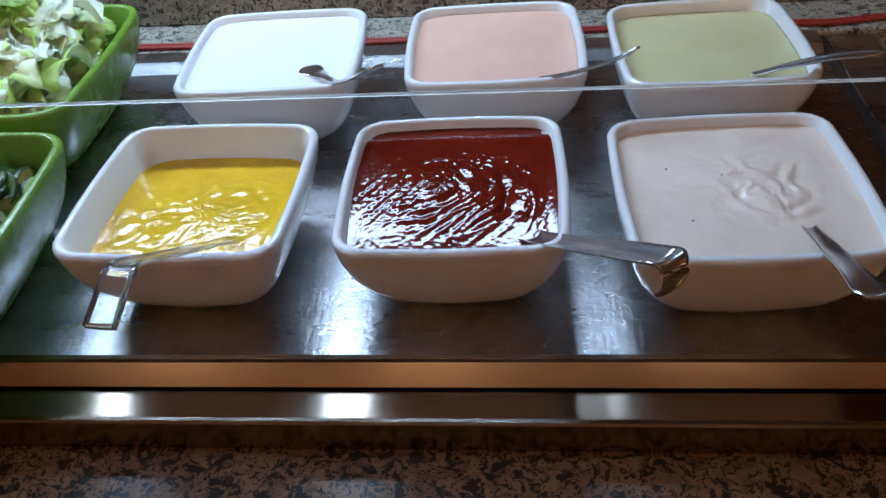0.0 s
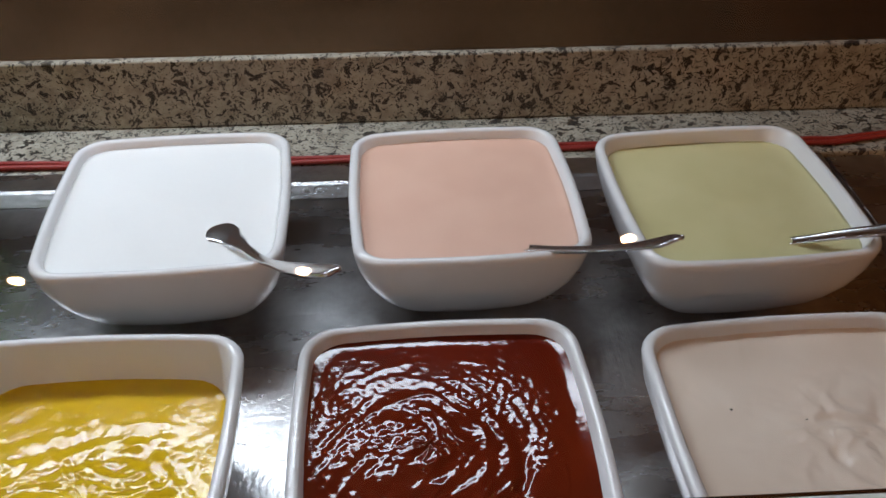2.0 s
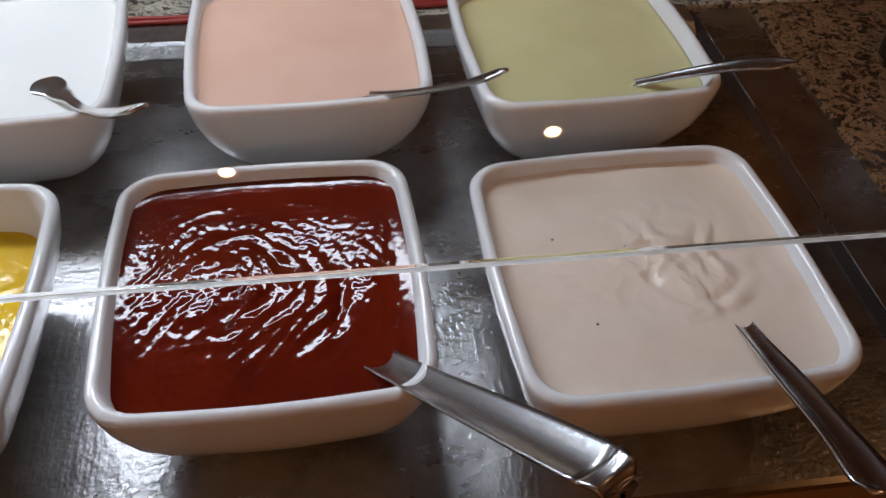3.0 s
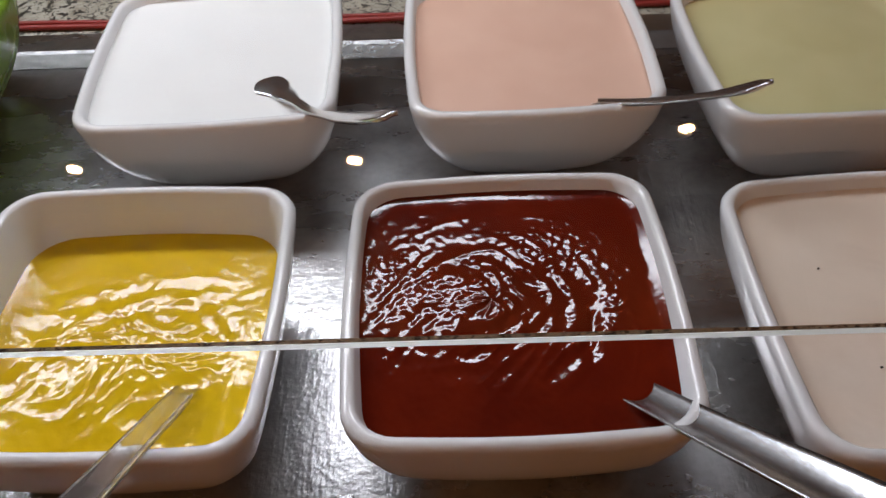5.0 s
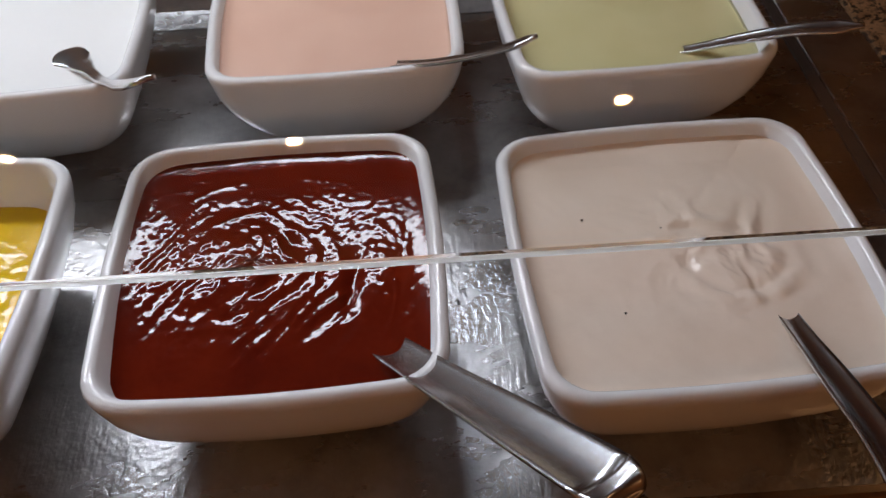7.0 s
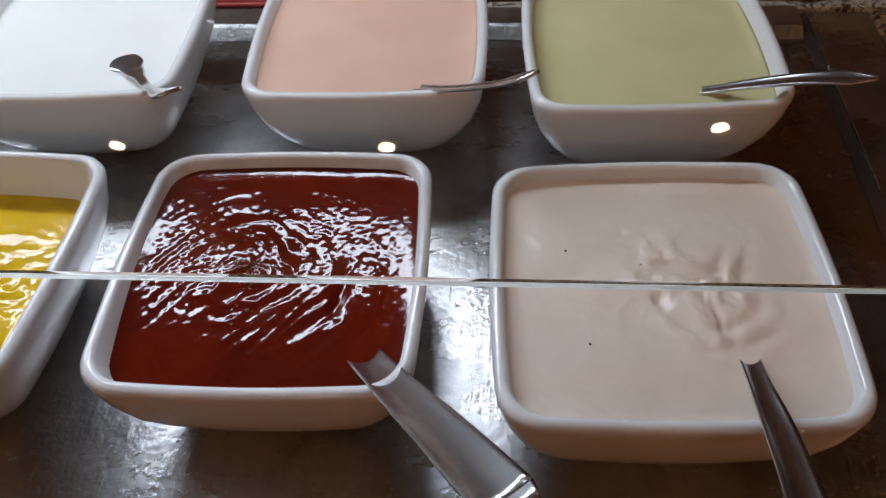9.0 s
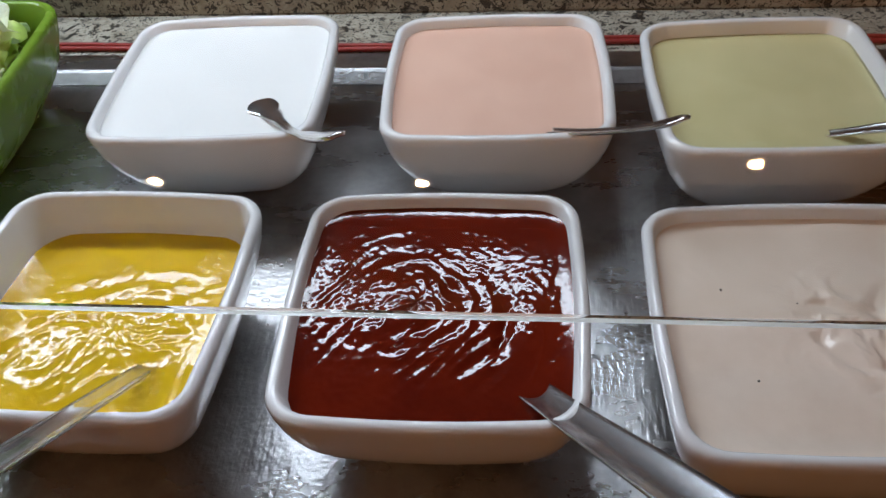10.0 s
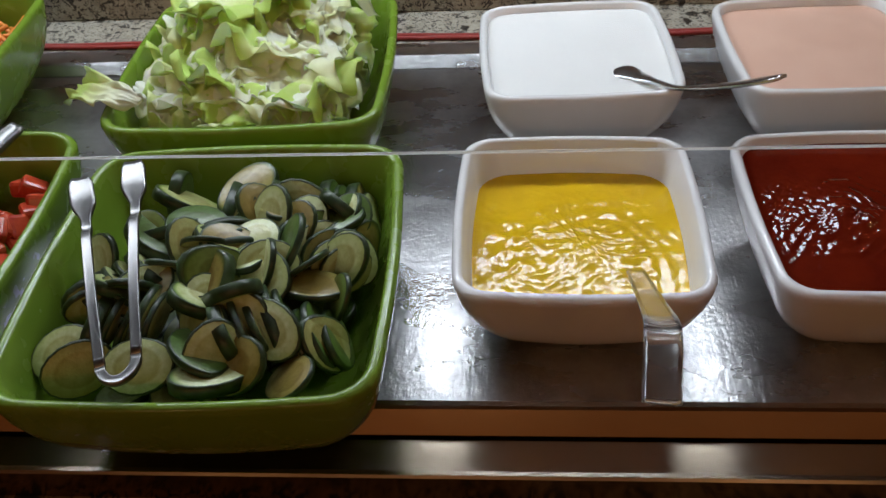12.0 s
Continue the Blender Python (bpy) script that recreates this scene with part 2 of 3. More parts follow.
def profile_x(name, pts, x0, x1, mat, cuts=1):
    """A closed y-z profile drawn out along x."""
    verts, faces, n = [], [], len(pts)
    for k in range(cuts + 1):
        x = x0 + (x1 - x0) * k / cuts
        verts += [(x, y, z) for y, z in pts]
    for k in range(cuts):
        for i in range(n):
            j = (i + 1) % n
            faces.append((k * n + i, k * n + j, (k + 1) * n + j, (k + 1) * n + i))
    faces += [tuple(range(n - 1, -1, -1)), tuple(range(cuts * n, cuts * n + n))]
    me = mesh_from(name, verts, faces, mat, False)
    bm = bmesh.new()
    bm.from_mesh(me)
    bmesh.ops.recalc_face_normals(bm, faces=bm.faces)
    bm.to_mesh(me)
    bm.free()
    return me


# ---- room: unseen shell, its warm paint feeds brown reflections on the bar ----
X0, X1, Y0, Y1 = -2.6, 1.6, -3.4, 2.4
thing("floor", box_mesh("floor", (X0, Y0, -0.05), (X1, Y1, 0.0), FLOOR_M), "brown tiled floor of the dining room", "floor", kind="structure")
thing("ceiling", box_mesh("ceiling", (X0, Y0, CEIL), (X1, Y1, CEIL + 0.1), CEILING_M), "plain warm painted ceiling with downlights", "ceiling", kind="structure")
for nm, lo, hi in (("wall_south", (X0, Y0 - 0.1, 0), (X1, Y0, CEIL)), ("wall_north", (X0, Y1, 0), (X1, Y1 + 0.1, CEIL)),
                   ("wall_west", (X0 - 0.1, Y0, 0), (X0, Y1, CEIL)), ("wall_east", (X1, Y0, 0), (X1 + 0.1, Y1, CEIL))):
    thing(nm, box_mesh(nm, lo, hi, WALLPAINT), "unseen brown painted wall, added for warm reflections on the bar", "wall", kind="structure")

# ---- bar body, granite and steel ----
thing("counter_body", box_mesh("counter_body", (-1.7, 0.40, 0.0), (1.2, 1.34, 0.755), DARKWOOD, 0.004), "dark stained wooden body of the buffet counter", "counter", kind="structure")
thing("granite_front", box_mesh("granite_front", (-1.75, 0.33, 0.755), (1.25, 0.52, 0.8065), GRANITE_BROWN, 0.004), "polished brown granite front edge of the buffet counter", "counter edge", kind="structure")

bar = thing("steel_worktop", None, "brushed stainless steel worktop with a stepped front edge", "worktop")
r2 = 0.0035
part("top_plate", profile_x("top_plate", [(FRONT + 0.0036, 0.8250), (FRONT + 0.0036, STEEL), (BACK, STEEL), (BACK, 0.8250)], -1.5, 0.336, STEEL_M, 8), bar)
part("front_bevel", profile_x("front_bevel", [(0.4818, 0.8250), (0.4818, 0.8325), (FRONT - 0.0012, STEEL - 0.0018), (FRONT + 0.0004, STEEL - 0.0006), (FRONT + r2, STEEL), (FRONT + r2, 0.8250)], -1.5, 1.0, LIP_M, 8), bar, "bevelled front edge of the steel")
part("front_step", profile_x("front_step", [(0.4560, 0.8070), (0.4556, 0.8290), (0.4570, 0.8303), (0.4595, 0.8310), (0.4795, 0.8310), (0.4797, 0.8245), (FRONT + 0.02, 0.8245), (FRONT + 0.02, 0.8070)], -1.5, 1.0, LIP_M, 8), bar)
part("back_edge", profile_x("back_edge", [(BACK + 0.0005, 0.805), (BACK + 0.0005, STEEL + 0.0005), (BACK + 0.009, STEEL + 0.0065), (BACK + 0.012, STEEL + 0.0075), (0.8995, STEEL + 0.0075), (0.8995, 0.805)], -1.5, 0.2843, STEEL_M, 8), bar)
part("side_edge", box_mesh("side_edge", (0.2925, FRONT + 0.004, STEEL + 0.0004), (0.3355, 0.8990, STEEL + 0.0022), STEEL_M, 0.0006), bar)
# thin dark strip laid on the plate in place of an open groove
part("seam", box_mesh("seam", (0.2845, FRONT + 0.004, STEEL + 0.0003), (0.2920, 0.8990, STEEL + 0.0010), GAP), bar)

LEDGE = STEEL + 0.0065
thing("granite_ledge", box_mesh("granite_ledge", (-1.7, 0.9000, 0.78), (1.2, 1.02, LEDGE), GRANITE_GREY, 0.002), "speckled granite ledge behind the steel worktop", "ledge", kind="structure")
thing("granite_backsplash", box_mesh("granite_backsplash", (-1.7, 0.964, LEDGE + 0.0005), (1.2, 0.972, 0.912), GRANITE_GREY, 0.0015), "low upright slab of speckled granite", "backsplash", kind="structure")
thing("granite_side", box_mesh("granite_side", (0.3365, FRONT + 0.0040, 0.8250), (1.2, 0.8995, STEEL + 0.004), GRANITE_BROWN, 0.003), "brown granite counter beside the steel worktop", "counter", kind="structure")
thing("back_shelf", box_mesh("back_shelf", (-1.7, 0.9725, LEDGE + 0.0005), (1.2, 1.34, 0.9115), SHELF_M, 0.003), "dark polished wooden shelf behind the backsplash", "shelf", kind="structure")

# unseen dark boards, added so that the shelf reflects upright streaks
panel = thing("reflected_boards", None, "unseen dark brown boards, added for streaks reflected in the shelf", "panelling", kind="structure")
px = -1.7
while px < 1.2:
    w_ = random.uniform(0.10, 0.16)
    part("panel_board", box_mesh("panel_board", (px, 1.342, 0.0), (px + w_ - 0.003, 1.36 + random.uniform(-0.002, 0.002), 1.45), DARKWOOD, 0.002), panel)
    px += w_

# red cable on the ledge
cab = [(x, 0.9075 + 0.003 * math.sin(x * 5.1) + 0.003 * math.sin(x * 13), LEDGE + 0.0024) for x in np.linspace(-1.5, 0.30, 60)]
cab += [(0.36, 0.918, LEDGE + 0.0032), (0.46, 0.895, LEDGE + 0.0012), (0.58, 0.87, LEDGE + 0.0012)]
me = mesh_from("red_cable", *tube(cab, 0.0022, 8), RED_CABLE)
thing("red_cable", me, "thin red cable lying along the granite ledge", "cable")
cab2 = [(x, y + 0.0046 + 0.0012 * math.sin(x * 31), z + 0.0004) for x, y, z in cab]
thing("red_cable", mesh_from("red_cable", *tube(cab2, 0.0020, 8), RED_CABLE), "thin red cable lying along the granite ledge", "cable")

# ---- glass shelf ----
glass = thing("glass_shelf", None, "clear glass sneeze guard over the bowls", "glass shelf")
glass.matrix_basis = pose(0, 0.4522, GLASS, PANE_TILT)
gl = part("pane", box_mesh("pane", (-1.45, 0.0012, -0.0022), (1.05, 0.42, 0.0022), PANE), glass)
gl.visible_shadow = False
ge = part("front_edge", box_mesh("front_edge", (-1.45, 0.0, -0.0021), (1.05, 0.0010, 0.0021), PANE_EDGE), glass, "ground front edge of the glass")
ge.visible_shadow = False
for x in (-1.43, 1.03):
    part("bracket", box_mesh("bracket", (x - 0.008, 0.40, -0.0026), (x + 0.008, 0.412, -0.80), STEEL_M, 0.002), glass, "steel bracket under the glass")

# ---- lamps' housings ----
# the fourth housing goes with the added fill lamp
for place, size in zip(SPOTS, (0.044, 0.044, 0.044, 0.022)):
    v1, f1 = loft([[(size * rr * math.cos(2 * math.pi * k / 24), size * rr * math.sin(2 * math.pi * k / 24), z) for k in range(24)] for rr, z in ((0.78, 0.002), (1.0, 0.0), (1.1, 0.004), (1.1, 0.07), (0.82, 0.078), (0.2, 0.08), (0.2, CEIL - place[2]))], True, True)
    thing("ceiling_spot", mesh_from("ceiling_spot", v1, f1, LAMP_RING), "small warm spot lamp hanging from the ceiling", "lamp", "ceiling spot lamps", at=pose(place[0], place[1], place[2] + 0.006))
strip = thing("strip_light", None, "long cool white strip light above the bar", "strip light", at=pose(*STRIP))
part("housing", box_mesh("housing", (-0.54, -0.045, 0.012), (0.54, 0.045, 0.045), LAMP_RING, 0.006), strip)
for x in (-0.4, 0.4):
    part("hanger", mesh_from("hanger", *tube([(x, 0, 0.048), (x, 0, CEIL - STRIP[2])], 0.006, 8), LAMP_RING), strip)


# ---- bowls ----
def bowl_mesh(name, hx, hy, h, inset, mat, r_top=0.02, wall=0.0055, bow=0.0018):
    loops = []
    prof = [(0.0, inset + 0.004), (0.0, inset), (0.012, inset * 0.945), (0.04, inset * 0.87), (0.10, inset * 0.745), (0.20, inset * 0.575), (0.34, inset * 0.39), (0.52, inset * 0.21), (0.72, inset * 0.08), (0.90, inset * 0.012), (0.955, 0.0)]
    for f, i in prof:
        loops.append(ring(hx - i, hy - i, r_top - 0.10 * i, f * h, 6, bow))
    loops.append(ring(hx - 0.0006, hy - 0.0006, r_top, 0.982 * h, 6, bow))
    loops.append(ring(hx - 0.0022, hy - 0.0022, r_top - 0.001, h, 6, bow))
    loops.append(ring(hx - wall + 0.0010, hy - wall + 0.0010, r_top - 0.003, h, 6, bow))
    loops.append(ring(hx - wall - 0.0004, hy - wall - 0.0004, r_top - 0.004, 0.975 * h, 6, bow))
    for f, i in ((0.72, inset * 0.09), (0.5, inset * 0.24), (0.3, inset * 0.46), (0.16, inset * 0.70), (0.09, inset)):
        loops.append(ring(hx - wall - i, hy - wall - i, r_top, f * h, 6, bow))
    v, f = loft(loops, True, True)
    return mesh_from(name, v, f, mat)


BH = RIM - STEEL - 0.0005
INSET = 0.0315
HELD = {"mustard": "yellow mustard", "ketchup": "red ketchup", "pink": "pale pink dressing", "yoghurt": "white yoghurt", "salmon": "salmon pink dressing", "green": "pale green dressing"}
BOWLS = {"mustard": (-0.1910, 0.5848, -0.8, 0.0705, 0.0753), "ketchup": (-0.0230, 0.5861, 0.9, 0.0696, 0.0750), "pink": (0.1501, 0.5784, 2.1, 0.0728, 0.0765),
         "yoghurt": (-0.1804, 0.7809, 2.5, 0.0704, 0.0730), "salmon": (-0.0019, 0.7808, 1.9, 0.0690, 0.0712), "green": (0.1615, 0.7713, 2.7, 0.0706, 0.0722)}
for key, (bx, by, turn, hx_, hy_) in BOWLS.items():
    thing("square_bowl", bowl_mesh("square_bowl", hx_, hy_, BH, INSET, WHITE), "white glazed square bowl of " + HELD[key],
          "bowl", "white square sauce bowls", at=pose(bx, by, STEEL + 0.0005, 0, 0, turn))


def even_loop(pts, count):
    """The same closed loop with evenly spaced points."""
    p = np.array(pts + pts[:1])
    run = np.r_[0, np.cumsum(np.linalg.norm(np.diff(p, axis=0), axis=1))]
    at = np.linspace(0, run[-1], count, endpoint=False)
    return [tuple(float(np.interp(a, run, p[:, k])) for k in range(3)) for a in at]


def sauce(key, name, label, depth, mat, relief, rings=44, n=18, swell=None):
    bx, by, turn, HX, HY = BOWLS[key]
    wall = 0.0055 + INSET * float(np.interp(depth / BH, (0.0, 0.28, 0.5, 0.7), (0.0, 0.09, 0.24, 0.46)))
    hx, hy = HX - wall + 0.0008, HY - wall + 0.0008
    verts, faces = [(0, 0, relief(0, 0))], []
    base = even_loop(ring(hx, hy, 0.016, 0, 8, 0.0016), n)
    m = len(base)
    for k in range(1, rings + 1):
        f = k / rings
        for x, y, _ in base:
            edge = min(1.0, (1 - f) * 9)
            verts.append((x * f, y * f, relief(x * f, y * f) * edge + (0.0012 * (1 - edge) ** 2) + (swell(x * f, y * f) if swell else 0.0)))
    for i in range(m):
        faces.append((0, 1 + i, 1 + (i + 1) % m))
    for k in range(rings - 1):
        for i in range(m):
            j = (i + 1) % m
            faces.append((1 + k * m + i, 1 + (k + 1) * m + i, 1 + (k + 1) * m + j, 1 + k * m + j))
    skirt = len(verts)
    last = 1 + (rings - 1) * m
    verts += [(x * 0.93, y * 0.93, -0.004 + (swell(x, y) if swell else 0.0)) for x, y, _ in base]
    for i in range(m):
        j = (i + 1) % m
        faces.append((last + i, skirt + i, skirt + j, last + j))
    me_ = mesh_from(name, verts, faces, mat)
    return thing(name, me_, label, "sauce", at=pose(bx, by, RIM - depth, 0, 0, turn))


def n3(x, y, s, seed=0.0):
    return noise.noise(Vector((x * s, y * s, seed)))


def ridged(x, y, s, seed):
    return 1 - abs(2.2 * n3(x, y, s, seed))


def relief_mustard(x, y):
    near = math.exp(-((x + 0.006) ** 2 / 0.0030 + (y + 0.012) ** 2 / 0.0018))
    right = math.exp(-((x - 0.038) ** 2 + (y + 0.015) ** 2) / 0.0004)
    wx, wy = x + 0.014 * n3(x, y, 30, 3), y + 0.014 * n3(x, y, 30, 13)
    z = (0.0010 * ridged(wx, wy * 1.25, 62, 1) + 0.0005 * ridged(wx, wy, 125, 4) + 0.00022 * ridged(wx, wy, 260, 7)) * (0.8 * near + 0.5 * right + 0.05)
    d = math.hypot(x - 0.004, y + 0.03)
    z += 0.00025 * math.sin(d * 520 + 5 * n3(x, y, 26, 9)) * math.exp(-((d - 0.050) / 0.012) ** 2)
    return z + 0.0008 * n3(x, y, 32, 6) + 0.0022 * near


def swell_ketchup(x, y):
    return 0.048 * y - 0.50 * y * y


def relief_ketchup(x, y):
    u, v = x + 0.010 + 0.009 * n3(x, y, 26, 4), y + 0.000 + 0.009 * n3(x, y, 26, 14)
    d, a = math.hypot(u, v), math.atan2(v, u)
    core = math.exp(-(d / 0.022) ** 2)
    fade = math.exp(-(d / 0.036) ** 3)
    west = math.exp(-((x + 0.045) ** 2 / 0.0008 + (y - 0.004) ** 2 / 0.0009))
    patch = math.exp(-((x - 0.022) ** 2 / 0.00030 + (y - 0.030) ** 2 / 0.00016))
    east = math.exp(-((x - 0.046) ** 2 / 0.00022 + (y - 0.000) ** 2 / 0.00060))
    # curved folds left by the ladle
    folds = ridged(d * 1.0 + 0.25 * u, a * 0.012, 95, 6) * (0.35 + 1.1 * abs(n3(x, y, 44, 2)))
    z = 0.0013 * folds * fade + 0.0026 * core + 0.0008 * ridged(u, v, 62, 2) * core
    # long pulled streaks towards the front
    streak = ridged(x * 0.80 - y * 0.60, (x * 0.60 + y * 0.80) * 0.20, 150, 5)
    south = math.exp(-((x - 0.008) ** 2 / 0.0009 + (y + 0.026) ** 2 / 0.0004))
    z += 0.0008 * streak * (south + 0.45 * west)
    # broad facets and their grain
    z += 0.070 * (y - 0.030) * 0.5 * patch + 0.075 * (y + 0.004) * 0.5 * east
    z += 0.00026 * n3(x, y, 330, 3) * (1.2 * west + 1.0 * patch + 1.0 * east + 0.25 * fade + 0.35) + 0.0006 * n3(x, y, 22, 8)
    # groove beside the ladle
    gx = x - 0.031 - 0.08 * (y + 0.02) - 0.003 * n3(x, y, 60, 31)
    low = math.exp(-((y + 0.012) / 0.017) ** 4)
    z += (-0.0022 * math.exp(-(gx / 0.0034) ** 2) + 0.0014 * math.exp(-((gx - 0.012) / 0.008) ** 2)) * low
    # thin raised arcs near the rim
    for r0, wide, seed in ((0.074, 0.0013, 17), (0.060, 0.0010, 23), (0.052, 0.0010, 29)):
        rim_arc = math.hypot(x + 0.002, y + 0.020) + 0.002 * n3(x, y, 40, 5)
        z += 0.00030 * math.exp(-((rim_arc - r0) / wide) ** 2) * max(0.0, n3(x, y, 30, seed) + 0.15)
    return z


def relief_pink(x, y):
    d = math.hypot(x - 0.014, y - 0.000)
    fade = math.exp(-(d / 0.034) ** 2)
    wx, wy = x + 0.010 * n3(x, y, 40, 4), y + 0.010 * n3(x, y, 40, 24)
    fold = math.sin((wx * 0.9 + wy * 0.35) * 420)
    sweep = math.hypot(x - 0.020, y + 0.005)
    z = 0.0007 * fold * fade * (0.4 + abs(n3(x, y, 50, 9))) + 0.0010 * ridged(wx, wy, 60, 6) * fade + 0.0006 * ridged(wx, wy, 130, 16) * (fade + 0.2) + 0.00025 * ridged(wx, wy, 260, 26) * (fade + 0.2) + 0.0010 * n3(x, y, 34, 3)
    z += 0.0006 * math.sin(sweep * 520 + 2.0 * n3(x, y, 45, 21)) * math.exp(-((sweep - 0.022) / 0.010) ** 2) * (1 / (1 + math.exp((y + 0.004) * 260)))
    return z + 0.0016 * fade


def relief_flat(x, y):
    return 0.0004 * n3(x, y, 30, 7) + 0.0003 * n3(x, y, 90, 2)


sauce("mustard", "mustard", "thick yellow mustard with rippled glossy surface in a white bowl", 0.0245, MUSTARD, relief_mustard, 84, 300)
sauce("ketchup", "ketchup", "glossy dark red ketchup with stirred swirls in a white bowl", 0.0085, KETCHUP, relief_ketchup, 110, 380, swell_ketchup)
sauce("pink", "pink_dressing", "creamy pale pink dressing with stirred folds in a white bowl", 0.0075, PINKISH, relief_pink, 70, 240)
sauce("yoghurt", "yoghurt_dressing", "smooth white yoghurt dressing in a white bowl", 0.0065, YOGHURT, relief_flat, 24, 96)
sauce("salmon", "salmon_dressing", "smooth salmon pink dressing in a white bowl", 0.0075, SALMON, relief_flat, 24, 96)
sauce("green", "green_dressing", "smooth pale green dressing in a white bowl", 0.0105, PALEGREEN, relief_flat, 24, 96)


# ---- cutlery ----
def strap(points, widths, thick, dish=0.0, n=8):
    """A flat metal strap along points, width per point, dished across by dish."""
    pts = [Vector(p) for p in points]
    top, bot = [], []
    for i, p in enumerate(pts):
        d = (pts[min(i + 1, len(pts) - 1)] - pts[max(i - 1, 0)]).normalized()
        side = d.cross(Vector((0, 0, 1))).normalized()
        up = side.cross(d).normalized()
        w = widths[i]
        row_t, row_b = [], []
        for k in range(n + 1):
            u = -1 + 2 * k / n
            q = p + side * (u * w) + up * (dish * w * (u * u - 1))
            row_t.append(tuple(q))
            row_b.append(tuple(q - up * thick))
        top.append(row_t)
        bot.append(row_b)
    loops = [t_ + b_[::-1] for t_, b_ in zip(top, bot)]
    return loft(loops, True, True)


def widths_along(stops, count):
    out = []
    for i in range(count):
        f = i / (count - 1)
        for (f0, w0), (f1, w1) in zip(stops, stops[1:]):
            if f0 <= f <= f1:
                u = (f - f0) / max(f1 - f0, 1e-6)
                u = u * u * (3 - 2 * u)
                out.append(w0 + (w1 - w0) * u)
                break
    return out


def spoon(ctrl, stops, label, mat, thick=0.0016, dish=0.25, name="spoon"):
    pts = curve_points(ctrl, 10)
    v, f = strap(pts, widths_along(stops, len(pts)), thick, dish)
    return thing(name, mesh_from(name, v, f, mat), label, name)


spoon([(-0.164, 0.778, 0.8920), (-0.1575, 0.7675, 0.8990), (-0.1515, 0.7585, 0.9030), (-0.1400, 0.7440, 0.9060), (-0.1300, 0.7300, 0.9100), (-0.1185, 0.7130, 0.9150), (-0.1040, 0.6920, 0.9270), (-0.0880, 0.6670, 0.9440), (-0.0720, 0.6430, 0.9620)],
      [(0, 0.0140), (0.16, 0.0165), (0.27, 0.0135), (0.40, 0.0062), (0.52, 0.0030), (0.68, 0.0025), (0.84, 0.0058), (0.93, 0.0070), (0.98, 0.0058), (1, 0.003)], "polished steel teaspoon lying across the rim of the white bowl", CUTLERY, 0.0020, -0.14)
spoon([(0.016, 0.742, 0.894), (0.0295, 0.729, 0.9034), (0.050, 0.709, 0.917), (0.072, 0.688, 0.934), (0.0850, 0.675, 0.9465), (0.0954, 0.665, 0.9575)],
      [(0, 0.0040), (0.3, 0.0030), (0.6, 0.0034), (0.88, 0.0056), (1, 0.0015)], "polished steel spoon handle rising from the salmon dressing", CUTLERY)
spoon([(0.174, 0.737, 0.8945), (0.1888, 0.7286, 0.9020), (0.213, 0.717, 0.9150), (0.238, 0.706, 0.9260), (0.264, 0.695, 0.9330)],
      [(0, 0.0030), (0.3, 0.0034), (0.6, 0.0048), (0.88, 0.0062), (1, 0.0015)], "polished steel spoon handle rising from the green dressing", CUTLERY)
spoon([(0.1810, 0.566, 0.888), (0.1812, 0.548, 0.9015), (0.1815, 0.522, 0.9110), (0.1820, 0.498, 0.9190), (0.1800, 0.462, 0.9340), (0.1780, 0.435, 0.9440)],
      [(0, 0.0042), (0.3, 0.0042), (0.7, 0.0062), (0.95, 0.0080), (1, 0.004)], "steel spoon handle resting on the pink dressing bowl", CUTLERY)
ladle = thing("ladle", None, "steel ladle with a channelled hooked handle in the ketchup", "ladle")
pts = curve_points([(0.0090, 0.5640, 0.884), (0.0210, 0.5455, 0.8970), (0.0400, 0.5150, 0.9160), (0.0620, 0.4800, 0.9390), (0.0845, 0.4440, 0.9620)], 8)
part("handle", mesh_from("handle", *strap(pts, widths_along([(0, 0.0072), (0.25, 0.0074), (1, 0.0100)], len(pts)), 0.0016, 0.30, 10), LADLE_M), ladle)
pts = curve_points([(0.0840, 0.4448, 0.9617), (0.0872, 0.4397, 0.9637), (0.0890, 0.4368, 0.9600), (0.0885, 0.4376, 0.9510), (0.0860, 0.4416, 0.9430)], 6)
part("hook", mesh_from("hook", *strap(pts, [0.0100 - 0.0040 * min(1, i / 18) for i in range(len(pts))], 0.0018, 0.20, 10), LADLE_M), ladle)

clear = thing("plastic_spoon", None, "clear plastic serving spoon standing in the mustard", "spoon")
pts = curve_points([(-0.1590, 0.562, 0.886), (-0.1607, 0.5435, 0.8980), (-0.1628, 0.510, 0.9200), (-0.1655, 0.470, 0.9460), (-0.1672, 0.446, 0.9620), (-0.1677, 0.4370, 0.9660)], 8)
part("handle", mesh_from("handle", *strap(pts, widths_along([(0, 0.0050), (0.3, 0.0056), (0.9, 0.0074), (1, 0.0076)], len(pts)), 0.0026, 0.15), CLEAR), clear)
pts = curve_points([(-0.1678, 0.4366, 0.9658), (-0.1686, 0.4290, 0.9660), (-0.1698, 0.4180, 0.9610), (-0.1712, 0.4050, 0.9555)], 6)
part("grip", mesh_from("grip", *strap(pts, [0.0078] * len(pts), 0.0036, 0.1), CLEAR), clear)


# ---- green trays ----
def tray(x0, x1, y0, y1, label, top=0.917, inset=0.030, turn=1.4):
    hx, hy = (x1 - x0) / 2, (y1 - y0) / 2
    me_ = bowl_mesh("green_tray", hx, hy, top - STEEL - 0.0005, inset, GREEN, 0.026, 0.006, 0.003)
    return thing("green_tray", me_, label, "tray", "green serving trays", at=pose((x0 + x1) / 2, (y0 + y1) / 2, STEEL + 0.0005, 0, 0, turn))


